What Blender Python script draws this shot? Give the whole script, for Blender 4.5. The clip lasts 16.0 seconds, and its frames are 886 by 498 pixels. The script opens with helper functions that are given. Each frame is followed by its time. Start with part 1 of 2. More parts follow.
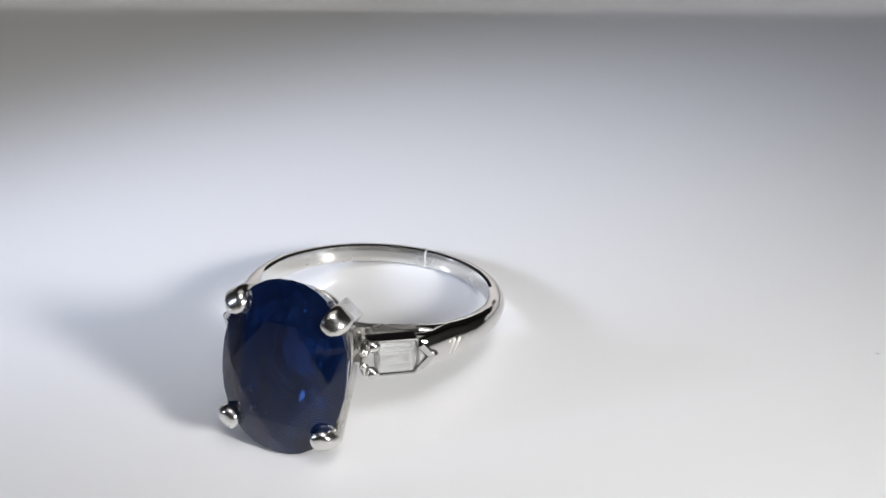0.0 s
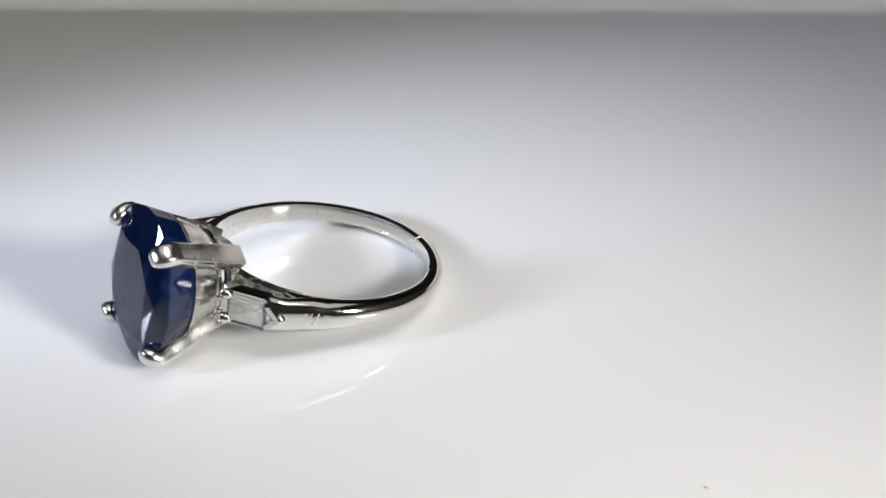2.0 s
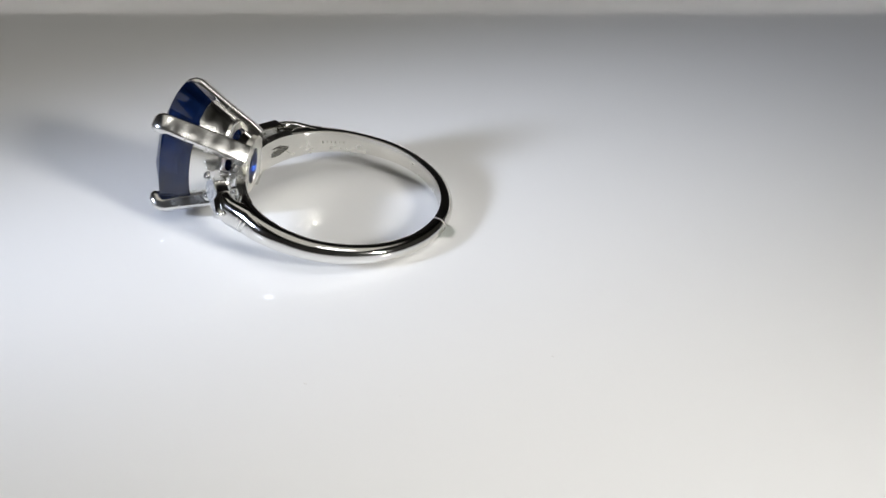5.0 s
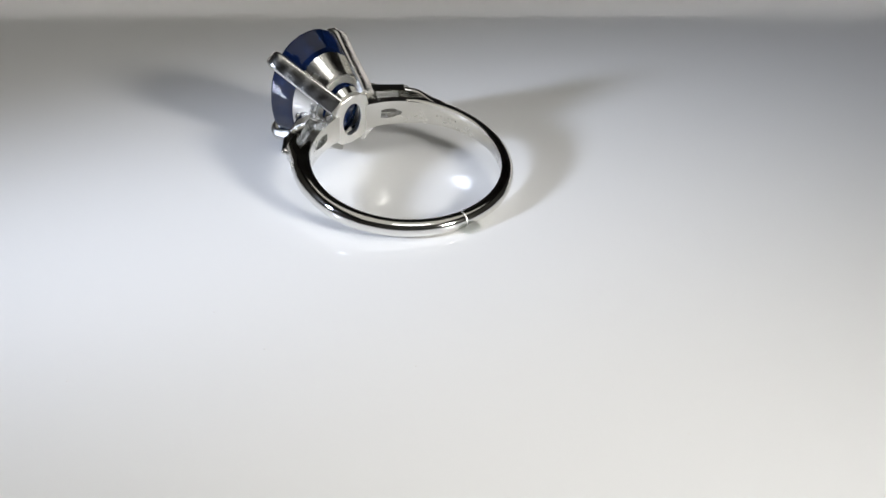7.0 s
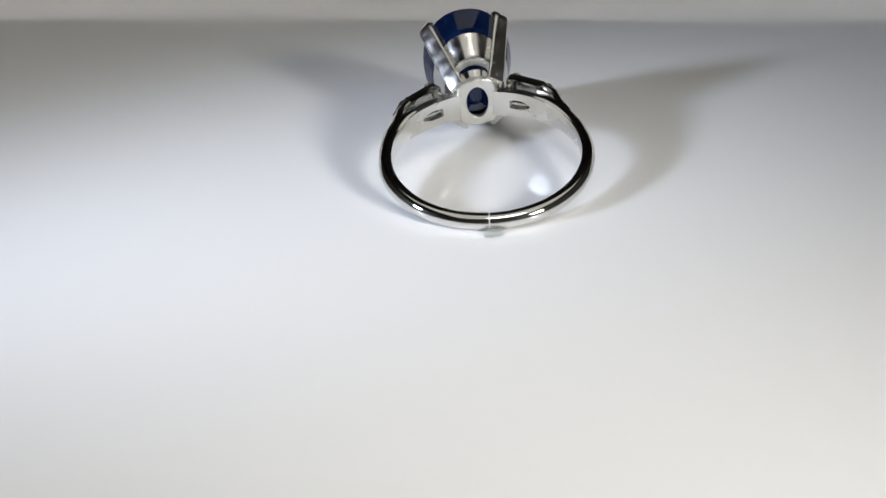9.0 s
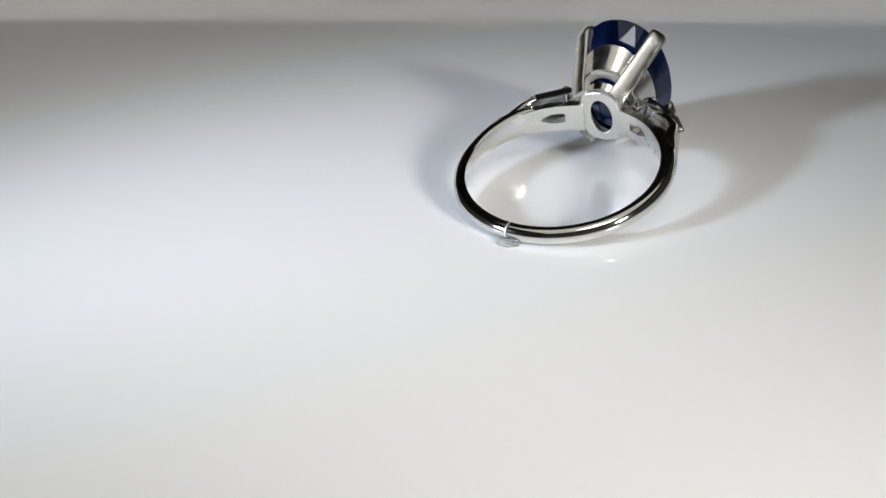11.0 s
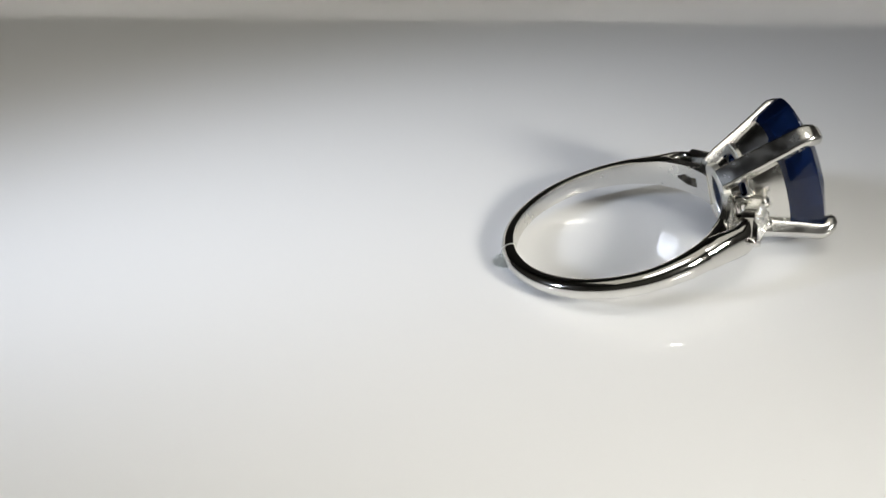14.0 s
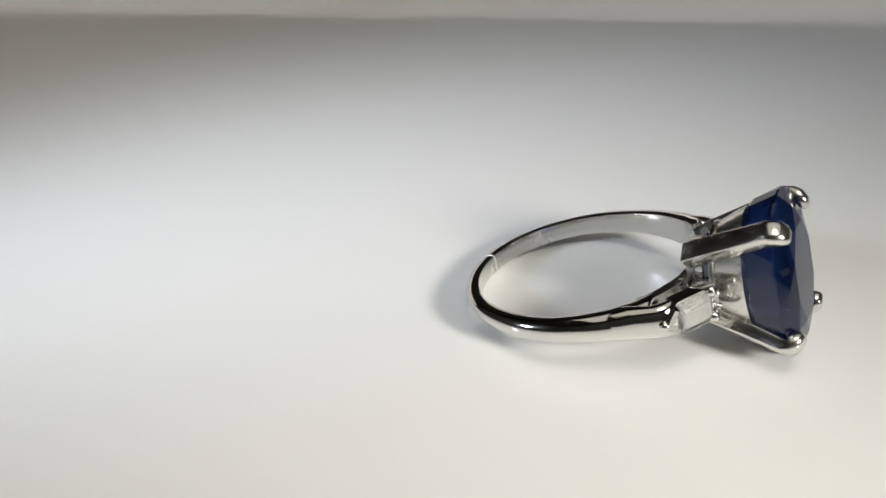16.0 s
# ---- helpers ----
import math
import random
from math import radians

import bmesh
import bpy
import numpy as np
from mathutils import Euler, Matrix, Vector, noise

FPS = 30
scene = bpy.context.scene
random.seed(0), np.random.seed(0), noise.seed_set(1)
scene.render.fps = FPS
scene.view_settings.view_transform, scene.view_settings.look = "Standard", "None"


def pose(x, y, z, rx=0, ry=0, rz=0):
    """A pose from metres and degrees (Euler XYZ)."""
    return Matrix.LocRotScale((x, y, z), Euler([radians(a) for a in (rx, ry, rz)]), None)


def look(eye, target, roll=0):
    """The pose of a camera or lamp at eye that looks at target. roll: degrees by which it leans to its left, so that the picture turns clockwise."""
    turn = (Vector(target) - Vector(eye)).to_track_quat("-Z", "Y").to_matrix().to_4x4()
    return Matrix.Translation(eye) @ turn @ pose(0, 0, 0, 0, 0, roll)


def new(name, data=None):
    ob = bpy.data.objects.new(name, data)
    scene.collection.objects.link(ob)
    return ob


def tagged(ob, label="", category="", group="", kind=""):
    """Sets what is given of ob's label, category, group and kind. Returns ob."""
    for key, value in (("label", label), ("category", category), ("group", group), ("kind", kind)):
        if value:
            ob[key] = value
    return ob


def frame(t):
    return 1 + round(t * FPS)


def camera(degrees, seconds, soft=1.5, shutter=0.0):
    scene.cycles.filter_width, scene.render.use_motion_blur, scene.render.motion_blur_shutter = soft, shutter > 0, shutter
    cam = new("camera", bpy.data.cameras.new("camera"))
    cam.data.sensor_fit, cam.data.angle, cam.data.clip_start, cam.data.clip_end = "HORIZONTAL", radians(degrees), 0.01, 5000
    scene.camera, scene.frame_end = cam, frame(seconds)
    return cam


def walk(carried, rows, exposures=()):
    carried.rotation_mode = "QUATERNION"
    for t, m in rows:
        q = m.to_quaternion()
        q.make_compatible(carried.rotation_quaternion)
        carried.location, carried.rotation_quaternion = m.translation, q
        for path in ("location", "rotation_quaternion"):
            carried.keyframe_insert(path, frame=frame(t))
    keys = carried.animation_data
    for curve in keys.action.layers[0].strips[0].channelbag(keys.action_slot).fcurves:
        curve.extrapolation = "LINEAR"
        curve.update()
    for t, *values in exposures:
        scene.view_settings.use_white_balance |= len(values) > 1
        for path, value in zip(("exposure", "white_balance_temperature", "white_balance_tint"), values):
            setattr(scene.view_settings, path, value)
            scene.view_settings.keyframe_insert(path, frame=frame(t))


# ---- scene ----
MM = 0.001

# ---- camera: held still before the turning stand ----
cam = camera(38.85, 16.0)
STILL = pose(0.0, -88.31 * MM, 51.93 * MM, 90 - 30.355, 0, 1.274) @ pose(0, 0, 0, 0, 0, -3.026)
walk(cam, [(0, STILL), (16, STILL)],
     [(0, -0.05, 6240, 13), (1.5, -0.02, 6330, 13), (3, 0, 6470, 11), (9, 0, 6430, 10), (12.5, 0, 6480, 9.5), (13.5, 0, 6530, 9), (14.5, -0.02, 6740, 8), (16, -0.05, 6780, 7.5)])

# ---- world, lamps and added fills ----
world = bpy.data.worlds.new("world")
scene.world = world
world.use_nodes = True
bg = world.node_tree.nodes["Background"]
bg.inputs[0].default_value = (0.95, 0.97, 1.0, 1)
bg.inputs[1].default_value = 0.25


def spot(name, eye, target, watts, colour, size, radius, blend=1.0):
    data = bpy.data.lights.new(name, "SPOT")
    data.energy, data.color = watts, colour
    data.spot_size, data.spot_blend, data.shadow_soft_size = radians(size), blend, radius
    ob = new(name, data)
    ob.matrix_world = look([v * MM for v in eye], [v * MM for v in target])
    return ob


spot("lamp_cool", (-215, -62, 86), (-18, 9, 0), 3.0, (0.73, 0.81, 1.0), 18, 0.017)
spot("lamp_warm", (190, -180, 112), (13, -36, 0), 4.3, (1.0, 0.98, 0.935), 27, 0.028)
# soft fill added overhead to brighten the disc's front; no such lamp is known
spot("fill_above", (36, -75, 200), (4, -32, 0), 0.53, (1.0, 0.985, 1.0), 36, 0.045)

# added light for the card alone, so that its reflection in the disc is pale
strip = bpy.data.lights.new("card_fill", "AREA")
strip.shape, strip.size, strip.size_y, strip.energy, strip.color = "RECTANGLE", 0.42, 0.02, 0.08, (1.0, 0.96, 0.94)
strip.spread = radians(20)
card_fill = new("card_fill", strip)
card_fill.matrix_world = pose(0, 0.155, 0.30, 0, 0, -8.4)

# wide overhead fill, added for even light on the disc and the metal
ambient = bpy.data.lights.new("ambient_fill", "AREA")
ambient.shape, ambient.size, ambient.energy, ambient.color = "SQUARE", 1.3, 2.85, (1.0, 0.972, 0.88)
ambient_fill = new("ambient_fill", ambient)
ambient_fill.matrix_world = pose(0.1, -0.1, 1.19)


# ---- materials ----
def material(name, colour, rough=0.5, metal=0.0, **extra):
    m = bpy.data.materials.new(name)
    m.use_nodes = True
    b = m.node_tree.nodes["Principled BSDF"]
    b.inputs["Base Color"].default_value = (*colour, 1)
    b.inputs["Roughness"].default_value = rough
    b.inputs["Metallic"].default_value = metal
    for key, value in extra.items():
        b.inputs[key.replace("_", " ")].default_value = value
    return m


def wear(m, scale, low, high, dark=0.9, bump=0.0, bump_scale=None, detail=4.0):
    """Uneven roughness, colour and fine relief by noise at real size (scale: features per metre)."""
    nt = m.node_tree
    b = nt.nodes["Principled BSDF"]
    co = nt.nodes.new("ShaderNodeTexCoord")
    n = nt.nodes.new("ShaderNodeTexNoise")
    n.inputs["Scale"].default_value, n.inputs["Detail"].default_value = scale, detail
    nt.links.new(co.outputs["Object"], n.inputs["Vector"])
    r = nt.nodes.new("ShaderNodeMapRange")
    r.inputs["From Min"].default_value, r.inputs["From Max"].default_value = 0.3, 0.7
    r.inputs["To Min"].default_value, r.inputs["To Max"].default_value = low, high
    nt.links.new(n.outputs["Fac"], r.inputs["Value"])
    nt.links.new(r.outputs["Result"], b.inputs["Roughness"])
    base = tuple(b.inputs["Base Color"].default_value)
    mix = nt.nodes.new("ShaderNodeMix")
    mix.data_type = "RGBA"
    mix.inputs["A"].default_value = tuple(c * dark for c in base[:3]) + (1,)
    mix.inputs["B"].default_value = base
    nt.links.new(n.outputs["Fac"], mix.inputs["Factor"])
    nt.links.new(mix.outputs["Result"], b.inputs["Base Color"])
    if bump:
        n2 = nt.nodes.new("ShaderNodeTexNoise")
        n2.inputs["Scale"].default_value, n2.inputs["Detail"].default_value = bump_scale or scale * 6, 3
        nt.links.new(co.outputs["Object"], n2.inputs["Vector"])
        bp = nt.nodes.new("ShaderNodeBump")
        bp.inputs["Strength"].default_value, bp.inputs["Distance"].default_value = bump, 0.00005
        nt.links.new(n2.outputs["Fac"], bp.inputs["Height"])
        nt.links.new(bp.outputs["Normal"], b.inputs["Normal"])
    return m


def silk(m, low, high):
    """Cloudy streaks of colour inside a stone."""
    nt = m.node_tree
    co = nt.nodes.new("ShaderNodeTexCoord")
    mp = nt.nodes.new("ShaderNodeMapping")
    mp.inputs["Scale"].default_value = (3.0, 1.0, 0.5)
    n = nt.nodes.new("ShaderNodeTexNoise")
    n.inputs["Scale"].default_value, n.inputs["Detail"].default_value = 260, 3
    ramp = nt.nodes.new("ShaderNodeMapRange")
    ramp.inputs["From Min"].default_value, ramp.inputs["From Max"].default_value = 0.35, 0.72
    mix = nt.nodes.new("ShaderNodeMix")
    mix.data_type = "RGBA"
    mix.inputs["A"].default_value, mix.inputs["B"].default_value = (*low, 1), (*high, 1)
    nt.links.new(co.outputs["Object"], mp.inputs["Vector"])
    nt.links.new(mp.outputs["Vector"], n.inputs["Vector"])
    nt.links.new(n.outputs["Fac"], ramp.inputs["Value"])
    nt.links.new(ramp.outputs["Result"], mix.inputs["Factor"])
    nt.links.new(mix.outputs["Result"], nt.nodes["Principled BSDF"].inputs["Base Color"])


PLATINUM = wear(material("polished_platinum", (0.78, 0.772, 0.742), 0.07, 1.0), 900, 0.04, 0.12, 0.90, 0.14, 600)
WORN = wear(material("worn_platinum", (0.80, 0.79, 0.755), 0.2, 1.0), 800, 0.13, 0.30, 0.90, 0.06, 900)
SATIN = wear(material("satin_platinum", (0.84, 0.825, 0.775), 0.4, 1.0), 1500, 0.34, 0.52, 0.93, 0.25, 5000)
SAPPHIRE = material("sapphire", (0.004, 0.010, 0.045), 0.012, 0.0, IOR=1.62, Transmission_Weight=0.80, Specular_IOR_Level=0.11)
silk(SAPPHIRE, (0.0042, 0.0135, 0.062), (0.014, 0.046, 0.190))
DIAMOND = material("diamond", (0.98, 0.985, 0.96), 0.0, 0.0, IOR=2.3, Transmission_Weight=0.74)
ACRYLIC = wear(material("white_acrylic", (0.80, 0.80, 0.79), 0.08, 0.0, IOR=1.49), 45, 0.035, 0.08, 0.985, 0.0)
GEL = material("clear_gel", (0.93, 0.98, 0.96), 0.05, 0.0, IOR=1.36, Transmission_Weight=1.0)
DUST = material("dust", (0.72, 0.71, 0.69), 0.9)
SEAM = material("solder_seam", (0.92, 0.91, 0.88), 0.45, 1.0)
ENGRAVED = material("engraved_recess", (0.55, 0.54, 0.51), 0.35, 1.0)
TABLE = wear(material("grey_table_laminate", (0.10, 0.10, 0.10), 0.5), 60, 0.4, 0.6, 0.85)
DARK_WALL = wear(material("dark_unseen_wall", (0.10, 0.10, 0.10), 0.8), 9, 0.7, 0.9, 0.85)
MID_WALL = wear(material("mid_grey_unseen_wall", (0.38, 0.375, 0.36), 0.8), 9, 0.7, 0.9, 0.85)
CARD = wear(material("white_card", (0.78, 0.76, 0.75), 0.7), 40, 0.6, 0.8, 0.96)
PLASTIC = wear(material("white_plastic", (0.72, 0.72, 0.71), 0.35), 80, 0.3, 0.45, 0.95)


# ---- mesh helpers, in millimetres ----
def mesh_object(name, bm, mat, sharp=32):
    bmesh.ops.scale(bm, vec=(MM, MM, MM), verts=bm.verts)
    bm.normal_update()
    for f in bm.faces:
        f.smooth = True
    for e in bm.edges:
        e.smooth = len(e.link_faces) == 2 and e.calc_face_angle(0) < radians(sharp)
    me = bpy.data.meshes.new(name)
    bm.to_mesh(me)
    bm.free()
    me.materials.append(mat)
    return new(name, me)


def part(name, bm, mat, parent, label="", sharp=32):
    ob = mesh_object(name, bm, mat, sharp)
    ob.parent = parent
    return tagged(ob, label)


def loft(bm, rings, closed=False, caps=True):
    """Skin a row of rings of points, all of one length."""
    vs = [[bm.verts.new(p) for p in r] for r in rings]
    n = len(vs[0])
    pairs = list(zip(vs, vs[1:])) + ([(vs[-1], vs[0])] if closed else [])
    for a, b in pairs:
        for i in range(n):
            bm.faces.new((a[i], a[(i + 1) % n], b[(i + 1) % n], b[i]))
    if caps and not closed:
        bm.faces.new(vs[0][::-1])
        bm.faces.new(vs[-1])
    bmesh.ops.recalc_face_normals(bm, faces=bm.faces)
    return bm


def rounded(w, h, r, n=4):
    """Points of a rounded rectangle, w by h, round its middle."""
    out = []
    for cx, cy, a0 in ((w / 2 - r, h / 2 - r, 0), (-w / 2 + r, h / 2 - r, 90), (-w / 2 + r, -h / 2 + r, 180), (w / 2 - r, -h / 2 + r, 270)):
        for k in range(n + 1):
            a = radians(a0 + 90 * k / n)
            out.append((cx + r * math.cos(a), cy + r * math.sin(a)))
    return out


def block(bm, m, w, d, h, bevel=0.0):
    got = bmesh.ops.create_cube(bm, size=1, matrix=m @ Matrix.Diagonal((w, d, h, 1)))
    if bevel:
        es = list({e for v in got["verts"] for e in v.link_edges})
        bmesh.ops.bevel(bm, geom=es, offset=bevel, segments=2, profile=0.5, affect="EDGES")
    return bm


def mm(x, y, z):
    return Matrix.Translation((x, y, z))


# ---- setting ----
def flat_box(name, centre, size, mat, label, category, bevel=1.0):
    bm = bmesh.new()
    block(bm, Matrix.Identity(4), *size, bevel)
    ob = mesh_object(name, bm, mat)
    ob.location = [c * MM for c in centre]
    return tagged(ob, label, category, kind="structure")


flat_box("ground", (0, 0, -36), (2400, 2400, 20), TABLE, "dark grey laminate table under the turning stand", "table", 3)
# walls and ceiling are unseen, added to set what metal and disc reflect
flat_box("wall_north", (0, 1210, 600), (2440, 20, 1240), DARK_WALL, "unseen dark wall behind the stand, added for reflections", "wall")
flat_box("wall_south", (0, -1210, 600), (2440, 20, 1240), MID_WALL, "unseen grey wall behind the camera, added for reflections", "wall")
flat_box("wall_east", (1210, 0, 600), (20, 2400, 1240), MID_WALL, "unseen grey wall beside the stand, added for reflections", "wall")
flat_box("wall_west", (-1210, 0, 600), (20, 2400, 1240), MID_WALL, "unseen grey wall beside the stand, added for reflections", "wall")
flat_box("ceiling", (0, 0, 1230), (2440, 2440, 20), MID_WALL, "unseen grey ceiling, added for reflections", "ceiling")

# card out of view, added so its pale edge mirrors in the disc's far part
bm = bmesh.new()
block(bm, Matrix.Identity(4), 420, 2, 55, 0.4)
card = mesh_object("backdrop", bm, CARD)
card.matrix_world = pose(0, 145.5 * MM, 19.5 * MM, 0, 0, -8.4) @ pose(0, 0, 0, -45, 0, 0)
tagged(card, "unseen white card behind the stand, added to mirror in the disc", "backdrop", kind="structure")


# ---- turning stand ----
def turntable():
    top = new("turntable")
    tagged(top, "round glossy white acrylic turntable, slowly turning, lightly dusty", "turntable")
    bm = bmesh.new()
    prof = [(0, -6), (116, -6), (119, -5.2), (120, -4), (120, -2), (119.4, -0.6), (118, 0), (117, 0), (90, 0)]
    n = 160
    rings = [[(r * math.cos(2 * math.pi * k / n), r * math.sin(2 * math.pi * k / n), z) for k in range(n)] for r, z in prof[1:]]
    loft(bm, rings)
    part("disc", bm, ACRYLIC, top, "glossy white acrylic disc")
    bm = bmesh.new()
    rings = [[(r * math.cos(2 * math.pi * k / 64), r * math.sin(2 * math.pi * k / 64), z) for k in range(64)] for r, z in ((52, -26), (54, -25), (54, -9), (52, -6))]
    loft(bm, rings)
    part("base", bm, PLASTIC, top, "white plastic turntable base")
    return top


# ---- ring ----
XC, YC = -0.31, -2.02   # centre of the band's circle
HEAD = mm(0.12, 0, -0.11) @ pose(0, 0, 0, 2.82, -3.0, 0)
ZB = -0.06          # the band sits a trace low against the head


def band_section(deg):
    """Thickness and width of the band at an angle from the head's side."""
    a = min(deg, 360 - deg)
    thick = np.interp(a, (24, 41, 45, 50, 58, 80, 120, 180), (0.9, 1.0, 1.6, 1.74, 1.62, 1.27, 1.15, 1.13))
    width = np.interp(a, (24, 45, 60, 90, 130, 180), (2.6, 2.55, 2.25, 1.7, 1.46, 1.4))
    return float(thick), float(width)


def shank(ring):
    bm = bmesh.new()
    rings, inner = [], 8.38
    for k in range(151):
        deg = 40 + 280 * k / 150
        t, w = band_section(deg)
        a = radians(deg)
        out = Vector((math.sin(a), math.cos(a), 0))
        c = Vector((XC, YC, ZB))
        sec = []
        for j in range(24):
            q = 2 * math.pi * j / 24
            cu, cv = math.cos(q), math.sin(q)
            e = 7.0 if cu < 0 else 2.0
            f = (abs(cu) ** e + abs(cv) ** e) ** (-1 / e)
            sec.append((0.42 * t + (0.42 if cu < 0 else 0.58) * t * f * cu, w / 2 * f * cv))
        rings.append([c + out * (inner + u) + Vector((0, 0, v)) for u, v in sec])
    loft(bm, rings)
    ob = part("shank", bm, PLATINUM, ring, "tapered polished half-round platinum band", 40)
    # the inner face is rubbed, the rest polished
    ob.data.materials.append(WORN)
    for f in ob.data.polygons:
        out = Vector((f.center.x - XC * MM, f.center.y - YC * MM, 0)).normalized()
        if f.normal.dot(out) < -0.6:
            f.material_index = 1
    return ob


def inner_shoulder(ring, s):
    """The band's inner plate under one setting, pierced by a slot."""
    def at(deg, z, r):
        a = radians(deg)
        r += -0.01 - 0.24 * max(0.0, 46 - deg) / 29
        return Vector((s * r * math.sin(a) + XC * (deg - 11) / 37, YC + 0.06 + r * math.cos(a), z + ZB))

    def walked(corners, n=5):
        out = []
        for (d0, z0), (d1, z1) in zip(corners, corners[1:] + corners[:1]):
            out += [(d0 + (d1 - d0) * k / n, z0 + (z1 - z0) * k / n) for k in range(n)]
        return out

    outer = walked([(11, 1.35), (20, 1.30), (30, 1.28), (48, 1.16), (48, -1.16), (30, -1.28), (20, -1.30), (11, -1.35)])
    slot = walked([(22.5, 0.40), (26, 0.50), (31, 0.48), (37, 0.12), (37, -0.12), (31, -0.48), (26, -0.50), (22.5, -0.40)])
    bm = bmesh.new()
    loft(bm, [[at(d, z, r) for d, z in o] for o, r in ((outer, 8.36), (outer, 9.1), (slot, 9.1), (slot, 8.36))], closed=True)
    return part("inner_shoulder", bm, WORN, ring, "slotted inner shoulder plate")


def oval_band(name, ring, rows, mat, label, ears=0.0):
    """A closed oval band from rows of (x half-axis, z half-axis, y); ears: how far its outer rows swell where the prongs stand."""
    bm = bmesh.new()
    n = 96
    rings = []
    for i, (a, b, y) in enumerate(rows):
        row = []
        for k in range(n):
            q = 2 * math.pi * k / n
            near = max(math.exp(-((math.cos(q - e) - 1) / 0.035) ** 2) for e in (0.88, math.pi - 0.88, math.pi + 0.88, -0.88))
            f = 1 + (ears * near if i < 3 else 0.0)
            row.append(HEAD @ Vector((f * a * math.cos(q), y, f * b * math.sin(q))))
        rings.append(row)
    loft(bm, rings, closed=True)
    return part(name, bm, mat, ring, label)


def prong(ring, sx, sz):
    bm = bmesh.new()
    path = [(1.66, 6.30, 2.05, 0.94), (2.05, 7.4, 2.48, 1.0), (2.6, 9.4, 3.12, 1.0), (3.15, 11.3, 3.76, 1.0), (3.46, 12.3, 4.13, 1.0),
            (3.55, 12.62, 4.24, 1.04), (3.54, 12.95, 4.23, 1.08), (3.43, 13.28, 4.10, 1.08), (3.25, 13.52, 3.89, 0.98), (3.05, 13.66, 3.66, 0.74), (2.90, 13.70, 3.5, 0.36)]
    pts = [Vector((sx * x * 0.96, y, sz * z * 0.98)) for x, y, z, s in path]
    side = Vector((-sz * 0.80, 0, sx * 0.60)).normalized()
    rings = []
    for i, p in enumerate(pts):
        t = (pts[min(i + 1, len(pts) - 1)] - pts[max(i - 1, 0)]).normalized()
        nrm = side.cross(t).normalized()
        s = path[i][3]
        rings.append([HEAD @ (p + side * u * s + nrm * v * s) for u, v in rounded(1.7 - 0.1 * min(1, i / 6), 1.2 - 0.05 * min(1, i / 6), 0.16 + 0.34 * min(1, i / 7))])
    loft(bm, rings)
    return part("prong", bm, WORN, ring, "polished flat claw prong with a rounded tip", 60)


def sapphire(ring):
    A, B = 4.27, 5.94
    bm = bmesh.new()

    def put(n, off, s, y):
        for k in range(n):
            a = 2 * math.pi * (k + off) / n
            c, d = math.cos(a), math.sin(a)
            f = s * (abs(c) ** 2.2 + abs(d) ** 2.2) ** (-1 / 2.2)
            bm.verts.new(HEAD @ Vector((A * f * c, y, B * f * d)))

    put(8, 0.5, 0.60, 13.86)
    put(8, 0.0, 0.79, 13.60)
    put(16, 0.5, 0.90, 13.22)
    put(32, 0.0, 1.0, 12.93)
    put(32, 0.0, 1.0, 12.77)
    put(16, 0.5, 0.87, 10.90)
    put(16, 0.5, 0.62, 9.20)
    put(16, 0.5, 0.42, 8.05)
    put(8, 0.5, 0.14, 7.30)
    bmesh.ops.convex_hull(bm, input=bm.verts)
    bmesh.ops.dissolve_limit(bm, angle_limit=radians(0.8), verts=bm.verts, edges=bm.edges)
    return part("sapphire", bm, SAPPHIRE, ring, "deep blue oval faceted sapphire", 1.0)


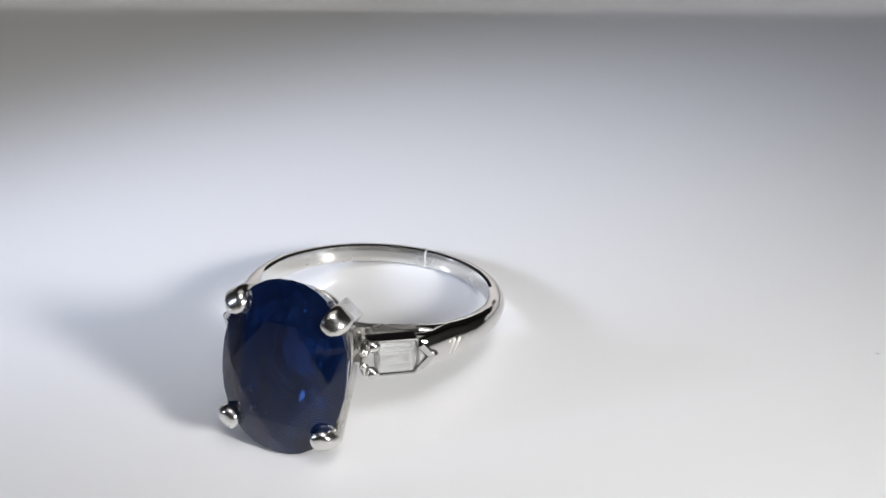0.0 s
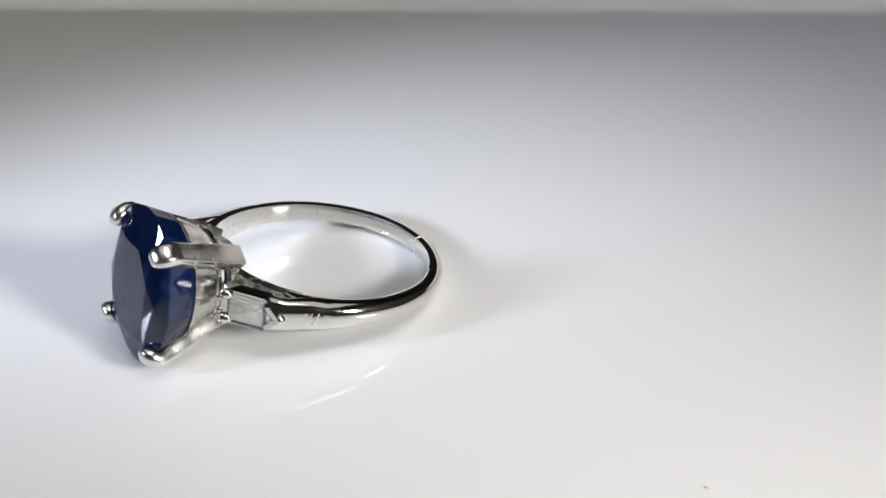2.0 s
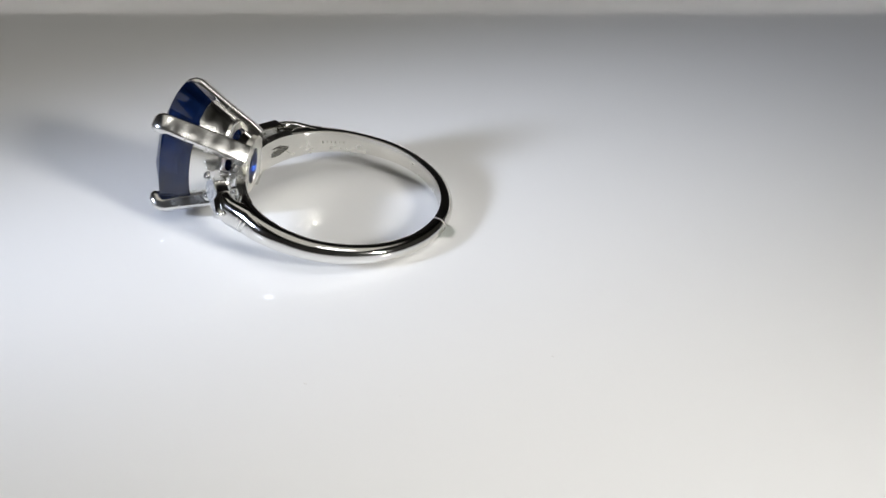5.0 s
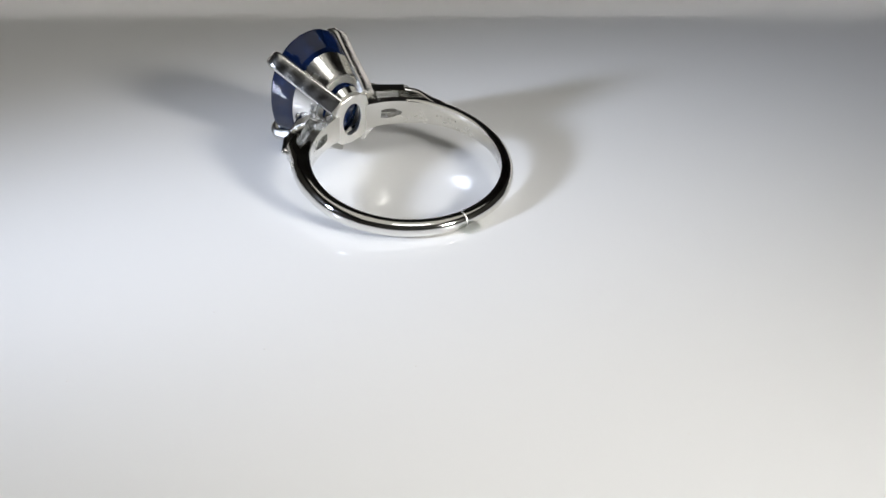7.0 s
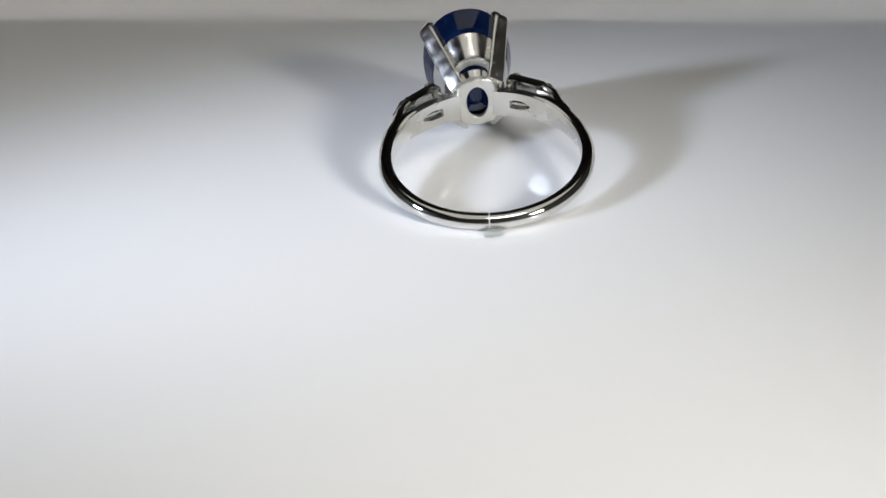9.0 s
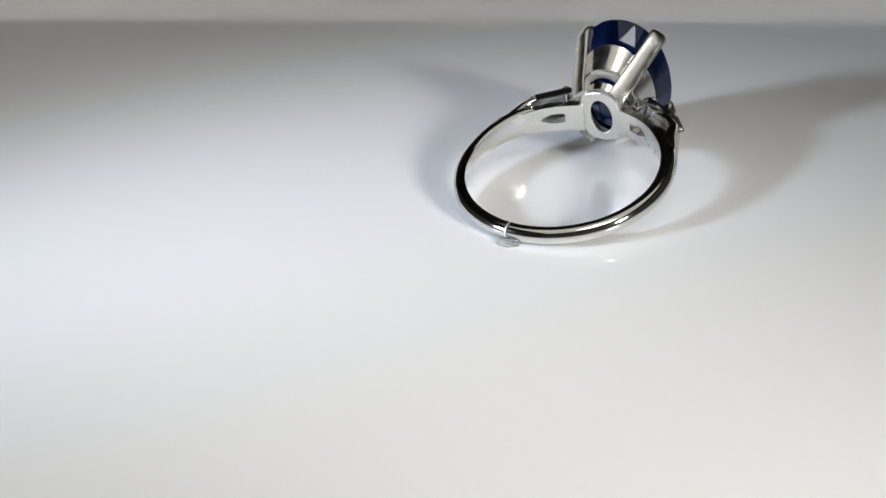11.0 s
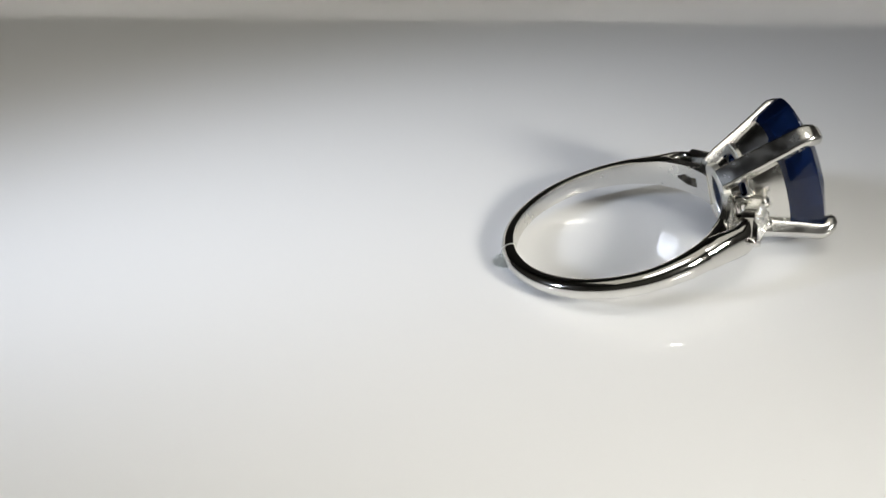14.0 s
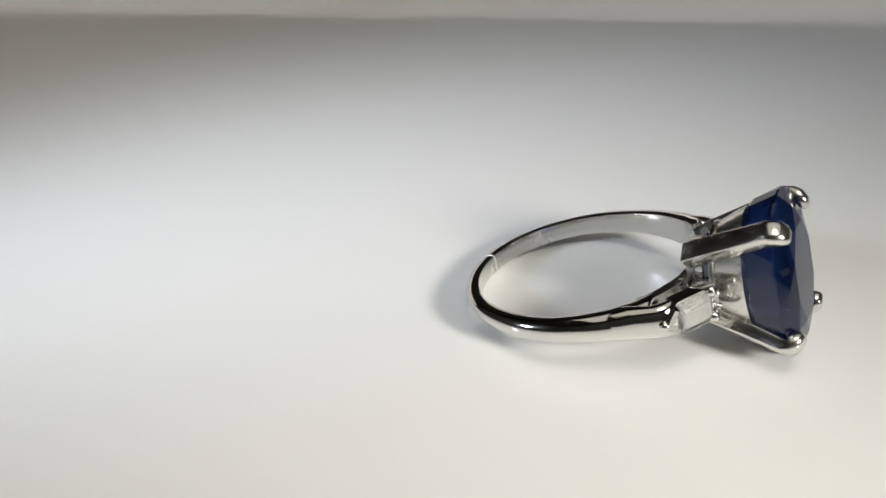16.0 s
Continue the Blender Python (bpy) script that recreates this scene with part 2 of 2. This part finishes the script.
def shoulder(ring, s):
    """The box setting on one side, with its pointed diamond."""
    tip, root = Vector((s * 7.65, 5.80, 0.0)), Vector((s * 3.85, 8.5, 0.0))
    e1 = (tip - root).normalized()
    e3 = Vector((0, 0, 1))
    e2 = Vector((e1.y, -e1.x, 0)) * (1 if s < 0 else -1)
    if e2.y < 0:
        e2 = -e2
    L = (tip - root).length
    m = Matrix((( *[e1.x, e2.x, e3.x], root.x), (*[e1.y, e2.y, e3.y], root.y), (*[e1.z, e2.z, e3.z], root.z), (0, 0, 0, 1)))
    holder = None
    # frame: a pentagon tube round the stone
    outline = [(0.0, 1.34), (L - 1.35, 1.32), (L - 0.05, 0.16), (L - 0.05, -0.16), (L - 1.35, -1.32), (0.0, -1.34)]
    inner = [(0.42, 1.18), (L - 1.45, 1.14), (L - 0.55, 0.10), (L - 0.55, -0.10), (L - 1.45, -1.14), (0.42, -1.18)]
    bm = bmesh.new()
    rows = [[(u, h, v) for u, v in o] for o, h in ((outline, -0.9), (outline, 0.02), ([(u - 0.08 * (u > 1), v * 0.96) for u, v in outline], 0.14), (inner, 0.12), (inner, -0.9))]
    loft(bm, [[m @ Vector(p) for p in r] for r in rows], closed=True)
    holder = part("shoulder_setting", bm, PLATINUM, ring, "pointed box setting on the shoulder of the band")
    # struts down to the band
    bm = bmesh.new()
    block(bm, m @ mm(0.25, -1.15, 0), 0.5, 1.2, 2.1, 0.24)
    part("strut", bm, PLATINUM, holder)
    # the band swells and runs up into the tip of the setting
    rows = []
    for deg, f, g in ((65, 0.78, -0.22), (60, 0.91, -0.05), (54, 0.97, 0.02)):
        t, w = band_section(deg)
        way = Vector((s * math.sin(radians(deg)), math.cos(radians(deg)), 0))
        rows.append((Vector((XC * (deg - 45) / 18, YC, ZB)) + way * (8.38 + 0.42 * t + 0.13), way, t * f, w + g))
    side = m.to_3x3()
    for u, h, t, w in ((L + 0.02, -0.82, 1.32, 2.40), (L - 0.6, -0.56, 1.12, 2.48), (L - 1.2, -0.48, 0.95, 2.56), (L - 1.8, -0.48, 0.86, 2.56)):
        rows.append((m @ Vector((u, h, 0)), side @ Vector((0, 1, 0)), t, w))
    rings = []
    for c, way, t, w in rows:
        sec = []
        for j in range(24):
            q = 2 * math.pi * j / 24
            cu, cv = math.cos(q), math.sin(q)
            e = 6.0 if cu < 0 else 2.3
            f = (abs(cu) ** e + abs(cv) ** e) ** (-1 / e)
            sec.append(c + way * ((0.42 if cu < 0 else 0.58) * t * f * cu) + Vector((0, 0, w / 2 * f * cv)))
        rings.append(sec)
    bm = bmesh.new()
    loft(bm, rings)
    part("shoulder", bm, PLATINUM, holder, "swelling of the band below the setting", 50)
    # a step-cut baguette, its steps along its length, and a small triangle at the tip
    bm = bmesh.new()

    def steps(row):
        u0, u1, v, h = row
        return [m @ Vector((u, h, q)) for u, q in ((u0, v), (u1, v), (u1, -v), (u0, -v))]

    e = L - 1.42
    loft(bm, [steps(r) for r in ((0.9, e - 0.35, 0.05, -1.15), (0.72, e - 0.2, 0.55, -0.8), (0.56, e - 0.07, 0.92, -0.38), (0.5, e, 1.10, 0.0), (0.5, e, 1.10, 0.07),
                                 (0.58, e - 0.08, 0.86, 0.27), (0.68, e - 0.18, 0.60, 0.39), (0.76, e - 0.26, 0.36, 0.44))])
    part("diamond", bm, DIAMOND, holder, "clear step-cut baguette diamond", 1.0)
    bm = bmesh.new()

    def tri(inset, h):
        return [m @ Vector(p) for p in ((e + 0.06 + inset * 0.5, h, 1.02 - inset), (e + 0.92 - inset * 0.9, h, 0.0), (e + 0.06 + inset * 0.5, h, -1.02 + inset))]

    loft(bm, [tri(0.9, -0.7), tri(0.45, -0.42), tri(0.0, 0.0), tri(0.0, 0.06), tri(0.3, 0.24), tri(0.5, 0.3)])
    part("diamond", bm, DIAMOND, holder, "small clear triangular diamond at the tip", 1.0)
    # plate that closes the setting at the head's end
    bm = bmesh.new()
    block(bm, m @ mm(0.02, -0.42, 0), 0.62, 1.1, 2.5, 0.16)
    part("end_plate", bm, PLATINUM, holder)
    # small claws: two at the head's end, one chevron at the tip
    for u, h, v, r in ((0.34, 0.20, 0.95, 0.44), (0.34, 0.20, -0.97, 0.44), (-0.20, 0.02, 0.5, 0.30), (-0.20, 0.02, -0.5, 0.30)):
        bm = bmesh.new()
        bmesh.ops.create_uvsphere(bm, u_segments=14, v_segments=8, radius=r, matrix=m @ mm(u, h, v) @ Matrix.Diagonal((1.15, 0.85, 0.9, 1)))
        part("bead", bm, PLATINUM, holder)
    bm = bmesh.new()
    for v in (1, -1):
        loft(bm, [[m @ Vector(p) for p in ((L - 1.25, 0.1, v * 1.22), (L - 0.95, 0.44, v * 0.92), (L - 1.3, 0.42, v * 0.72))],
                  [m @ Vector(p) for p in ((L + 0.05, 0.05, v * 0.02), (L - 0.15, 0.46, v * 0.02), (L - 0.62, 0.44, v * 0.02))]])
    bmesh.ops.create_uvsphere(bm, u_segments=14, v_segments=8, radius=0.36, matrix=m @ mm(L - 0.22, 0.12, 0) @ Matrix.Diagonal((1.2, 1.0, 0.9, 1)))
    part("chevron_claw", bm, PLATINUM, holder)
    # cut grooves behind the tip
    for k in range(3):
        deg = 50 + 2.6 * k
        a = radians(deg)
        t, w = band_section(deg)
        c = Vector((s * math.sin(a), math.cos(a), 0)) * (8.38 + t - 0.06) + Vector((XC, YC, ZB))
        bm = bmesh.new()
        block(bm, mm(*c) @ pose(0, 0, 0, 0, 0, -s * deg) @ pose(0, 0, 0, 0, 28 * s, 0), 0.13, 0.16, 1.1, 0.04)
        part("groove", bm, SATIN, holder)
    # post from the base plate up to the collar
    bm = bmesh.new()
    block(bm, HEAD @ mm(s * 2.45, 7.4, 0), 0.55, 1.5, 1.3, 0.12)
    part("gallery_post", bm, PLATINUM, holder)
    return holder


def make_ring():
    ring = new("ring")
    tagged(ring, "platinum ring with oval blue sapphire and baguette diamonds, on its side", "ring")
    shank(ring)
    oval_band("base_plate", ring, [(2.00, 2.56, 6.12), (2.08, 2.64, 6.2), (2.08, 2.66, 6.72), (1.2, 1.9, 6.72), (1.02, 1.74, 6.2), (1.09, 1.80, 6.12)], SATIN, "satin oval base plate with an open hole", 0.08)
    oval_band("lower_gallery", ring, [(2.0, 2.56, 6.7), (2.3, 2.9, 7.38), (2.02, 2.62, 7.4), (1.72, 2.3, 6.7)], PLATINUM, "polished oval gallery wall")
    rim = oval_band("collar", ring, [(2.74, 3.68, 8.00), (2.86, 3.82, 8.06), (2.88, 3.86, 8.3), (2.78, 3.76, 8.38), (3.60, 4.86, 10.5), (3.32, 4.58, 10.55), (2.4, 3.4, 8.1)], WORN, "pale oval collar under the stone")
    oval_band("collar_rim", rim, [(2.72, 3.66, 7.96), (2.76, 3.70, 8.08), (2.05, 2.95, 8.08), (2.08, 2.98, 7.96)], SATIN, "pale flat rim of the collar")
    for sx in (1, -1):
        for sz in (1, -1):
            prong(ring, sx, sz)
    sapphire(ring)
    for s in (1, -1):
        inner_shoulder(ring, s)
        shoulder(ring, s)
    # maker's stamp inside the band, too small to read
    bm = bmesh.new()
    for k, w in enumerate((0.30, 0.16, 0.22, 0.30, 0.14, 0.26)):
        deg = 60 + 2.6 * k
        a = radians(deg)
        c = Vector((math.sin(a), math.cos(a), 0)) * 8.38 + Vector((XC, YC, 0))
        block(bm, mm(*c) @ pose(0, 0, 0, 0, 0, -deg), w * 0.45, 0.02, 0.24)
    part("stamp", bm, ENGRAVED, ring, "tiny worn stamped bars")
    # sizing seam across the back of the band
    bm = bmesh.new()
    a = radians(187.2)
    out = Vector((math.sin(a), math.cos(a), 0))
    rings = []
    t, w = 1.19, 1.46
    sec = []
    for j in range(24):
        q = 2 * math.pi * j / 24
        cu, cv = math.cos(q), math.sin(q)
        e = 7.0 if cu < 0 else 2.0
        f = (abs(cu) ** e + abs(cv) ** e) ** (-1 / e)
        sec.append((0.42 * t - 0.03 + (0.42 if cu < 0 else 0.58) * t * f * cu, w / 2 * f * cv))
    for d in (-0.07, 0.07):
        side = Vector((math.cos(a), -math.sin(a), 0)) * d
        rings.append([Vector((XC, YC, ZB)) + out * (8.38 + u) + side + Vector((0, 0, v)) for u, v in sec])
    loft(bm, rings)
    part("seam", bm, SEAM, ring, "pale sizing seam across the band")
    return ring


def dab():
    """The clear blob that holds the back of the band to the disc."""
    bm = bmesh.new()
    rings = []
    for r, z in ((1.1, 0.0), (1.12, 0.08), (0.95, 0.3), (0.7, 0.5), (0.4, 0.64), (0.1, 0.7)):
        rings.append([(0.85 * r * math.cos(a) * (1 + 0.12 * math.sin(3 * a + 1)), 0.72 * r * math.sin(a) * (1 + 0.1 * math.cos(2 * a)), z) for a in [2 * math.pi * k / 40 for k in range(40)]])
    loft(bm, rings)
    ob = mesh_object("adhesive_dab", bm, GEL)
    return tagged(ob, "small clear gel dab holding the band to the disc", "adhesive")


# radius and angle of each speck on the disc
SPECKS = [(21.0, 1.502, 0.16), (19.9, 1.835, 0.12), (32.9, 1.630, 0.20), (24.0, 3.618, 0.16), (28.2, 3.203, 0.16),
          (35.5, 5.40, 0.13), (16.4, 2.449, 0.10), (34.5, 5.045, 0.18)]


def speck(i, size):
    rnd = random.Random(40 + i)
    bm = bmesh.new()
    for k in range(14):
        a = rnd.uniform(0, 6.28)
        bm.verts.new((size * rnd.uniform(0.2, 1.3) * math.cos(a), size * rnd.uniform(0.2, 0.8) * math.sin(a), rnd.uniform(0, 0.3 * size)))
    bmesh.ops.convex_hull(bm, input=bm.verts)
    ob = mesh_object("dust_speck", bm, DUST)
    return tagged(ob, "tiny grey dust speck on the white disc", "dust", "specks on the disc")


stand = turntable()
jewel = make_ring()
blob = dab()
dust = [speck(i, size) for i, (r, a, size) in enumerate(SPECKS)]

# angle of the stand over time: it turns evenly
TURN = [(t / 2, -2.153 - 0.30129 * t / 2 - 0.0001 * (t / 2 - 8) ** 2) for t in range(33)]


def on_stand(angle):
    return Matrix.Rotation(angle, 4, "Z")


# the ring's place on the stand when the stand's angle is 0
RING_AT = Matrix.Translation((14.15 * MM, 0, 2.87 * MM)) @ Matrix.Rotation(0.2676 - math.pi / 2, 4, "Z") @ Matrix.Rotation(0.190, 4, "X") @ Matrix.Rotation(-0.036, 4, "Y")
BACK = RING_AT @ Vector((-1.25 * MM, (YC - 9.5) * MM, 0))
DAB_AT = Matrix.Translation((BACK.x, BACK.y, -0.05 * MM)) @ Matrix.Rotation(0.2437 - math.pi / 2, 4, "Z")
# the disc sits a trace out of true, so its reflections sway as it turns
SWAY = Matrix.Rotation(0.0033, 4, Vector((-math.sin(1.03), math.cos(1.03), 0)))


def motions():
    walk(stand, [(t, on_stand(a) @ SWAY) for t, a in TURN])
    walk(jewel, [(t, on_stand(a) @ RING_AT) for t, a in TURN])
    walk(blob, [(t, on_stand(a) @ DAB_AT) for t, a in TURN])
    for ob, (r, ang, size) in zip(dust, SPECKS):
        at = Matrix.Translation((r * MM * math.cos(ang), r * MM * math.sin(ang), 0.02 * MM))
        walk(ob, [(t, on_stand(a) @ at) for t, a in TURN])


motions()
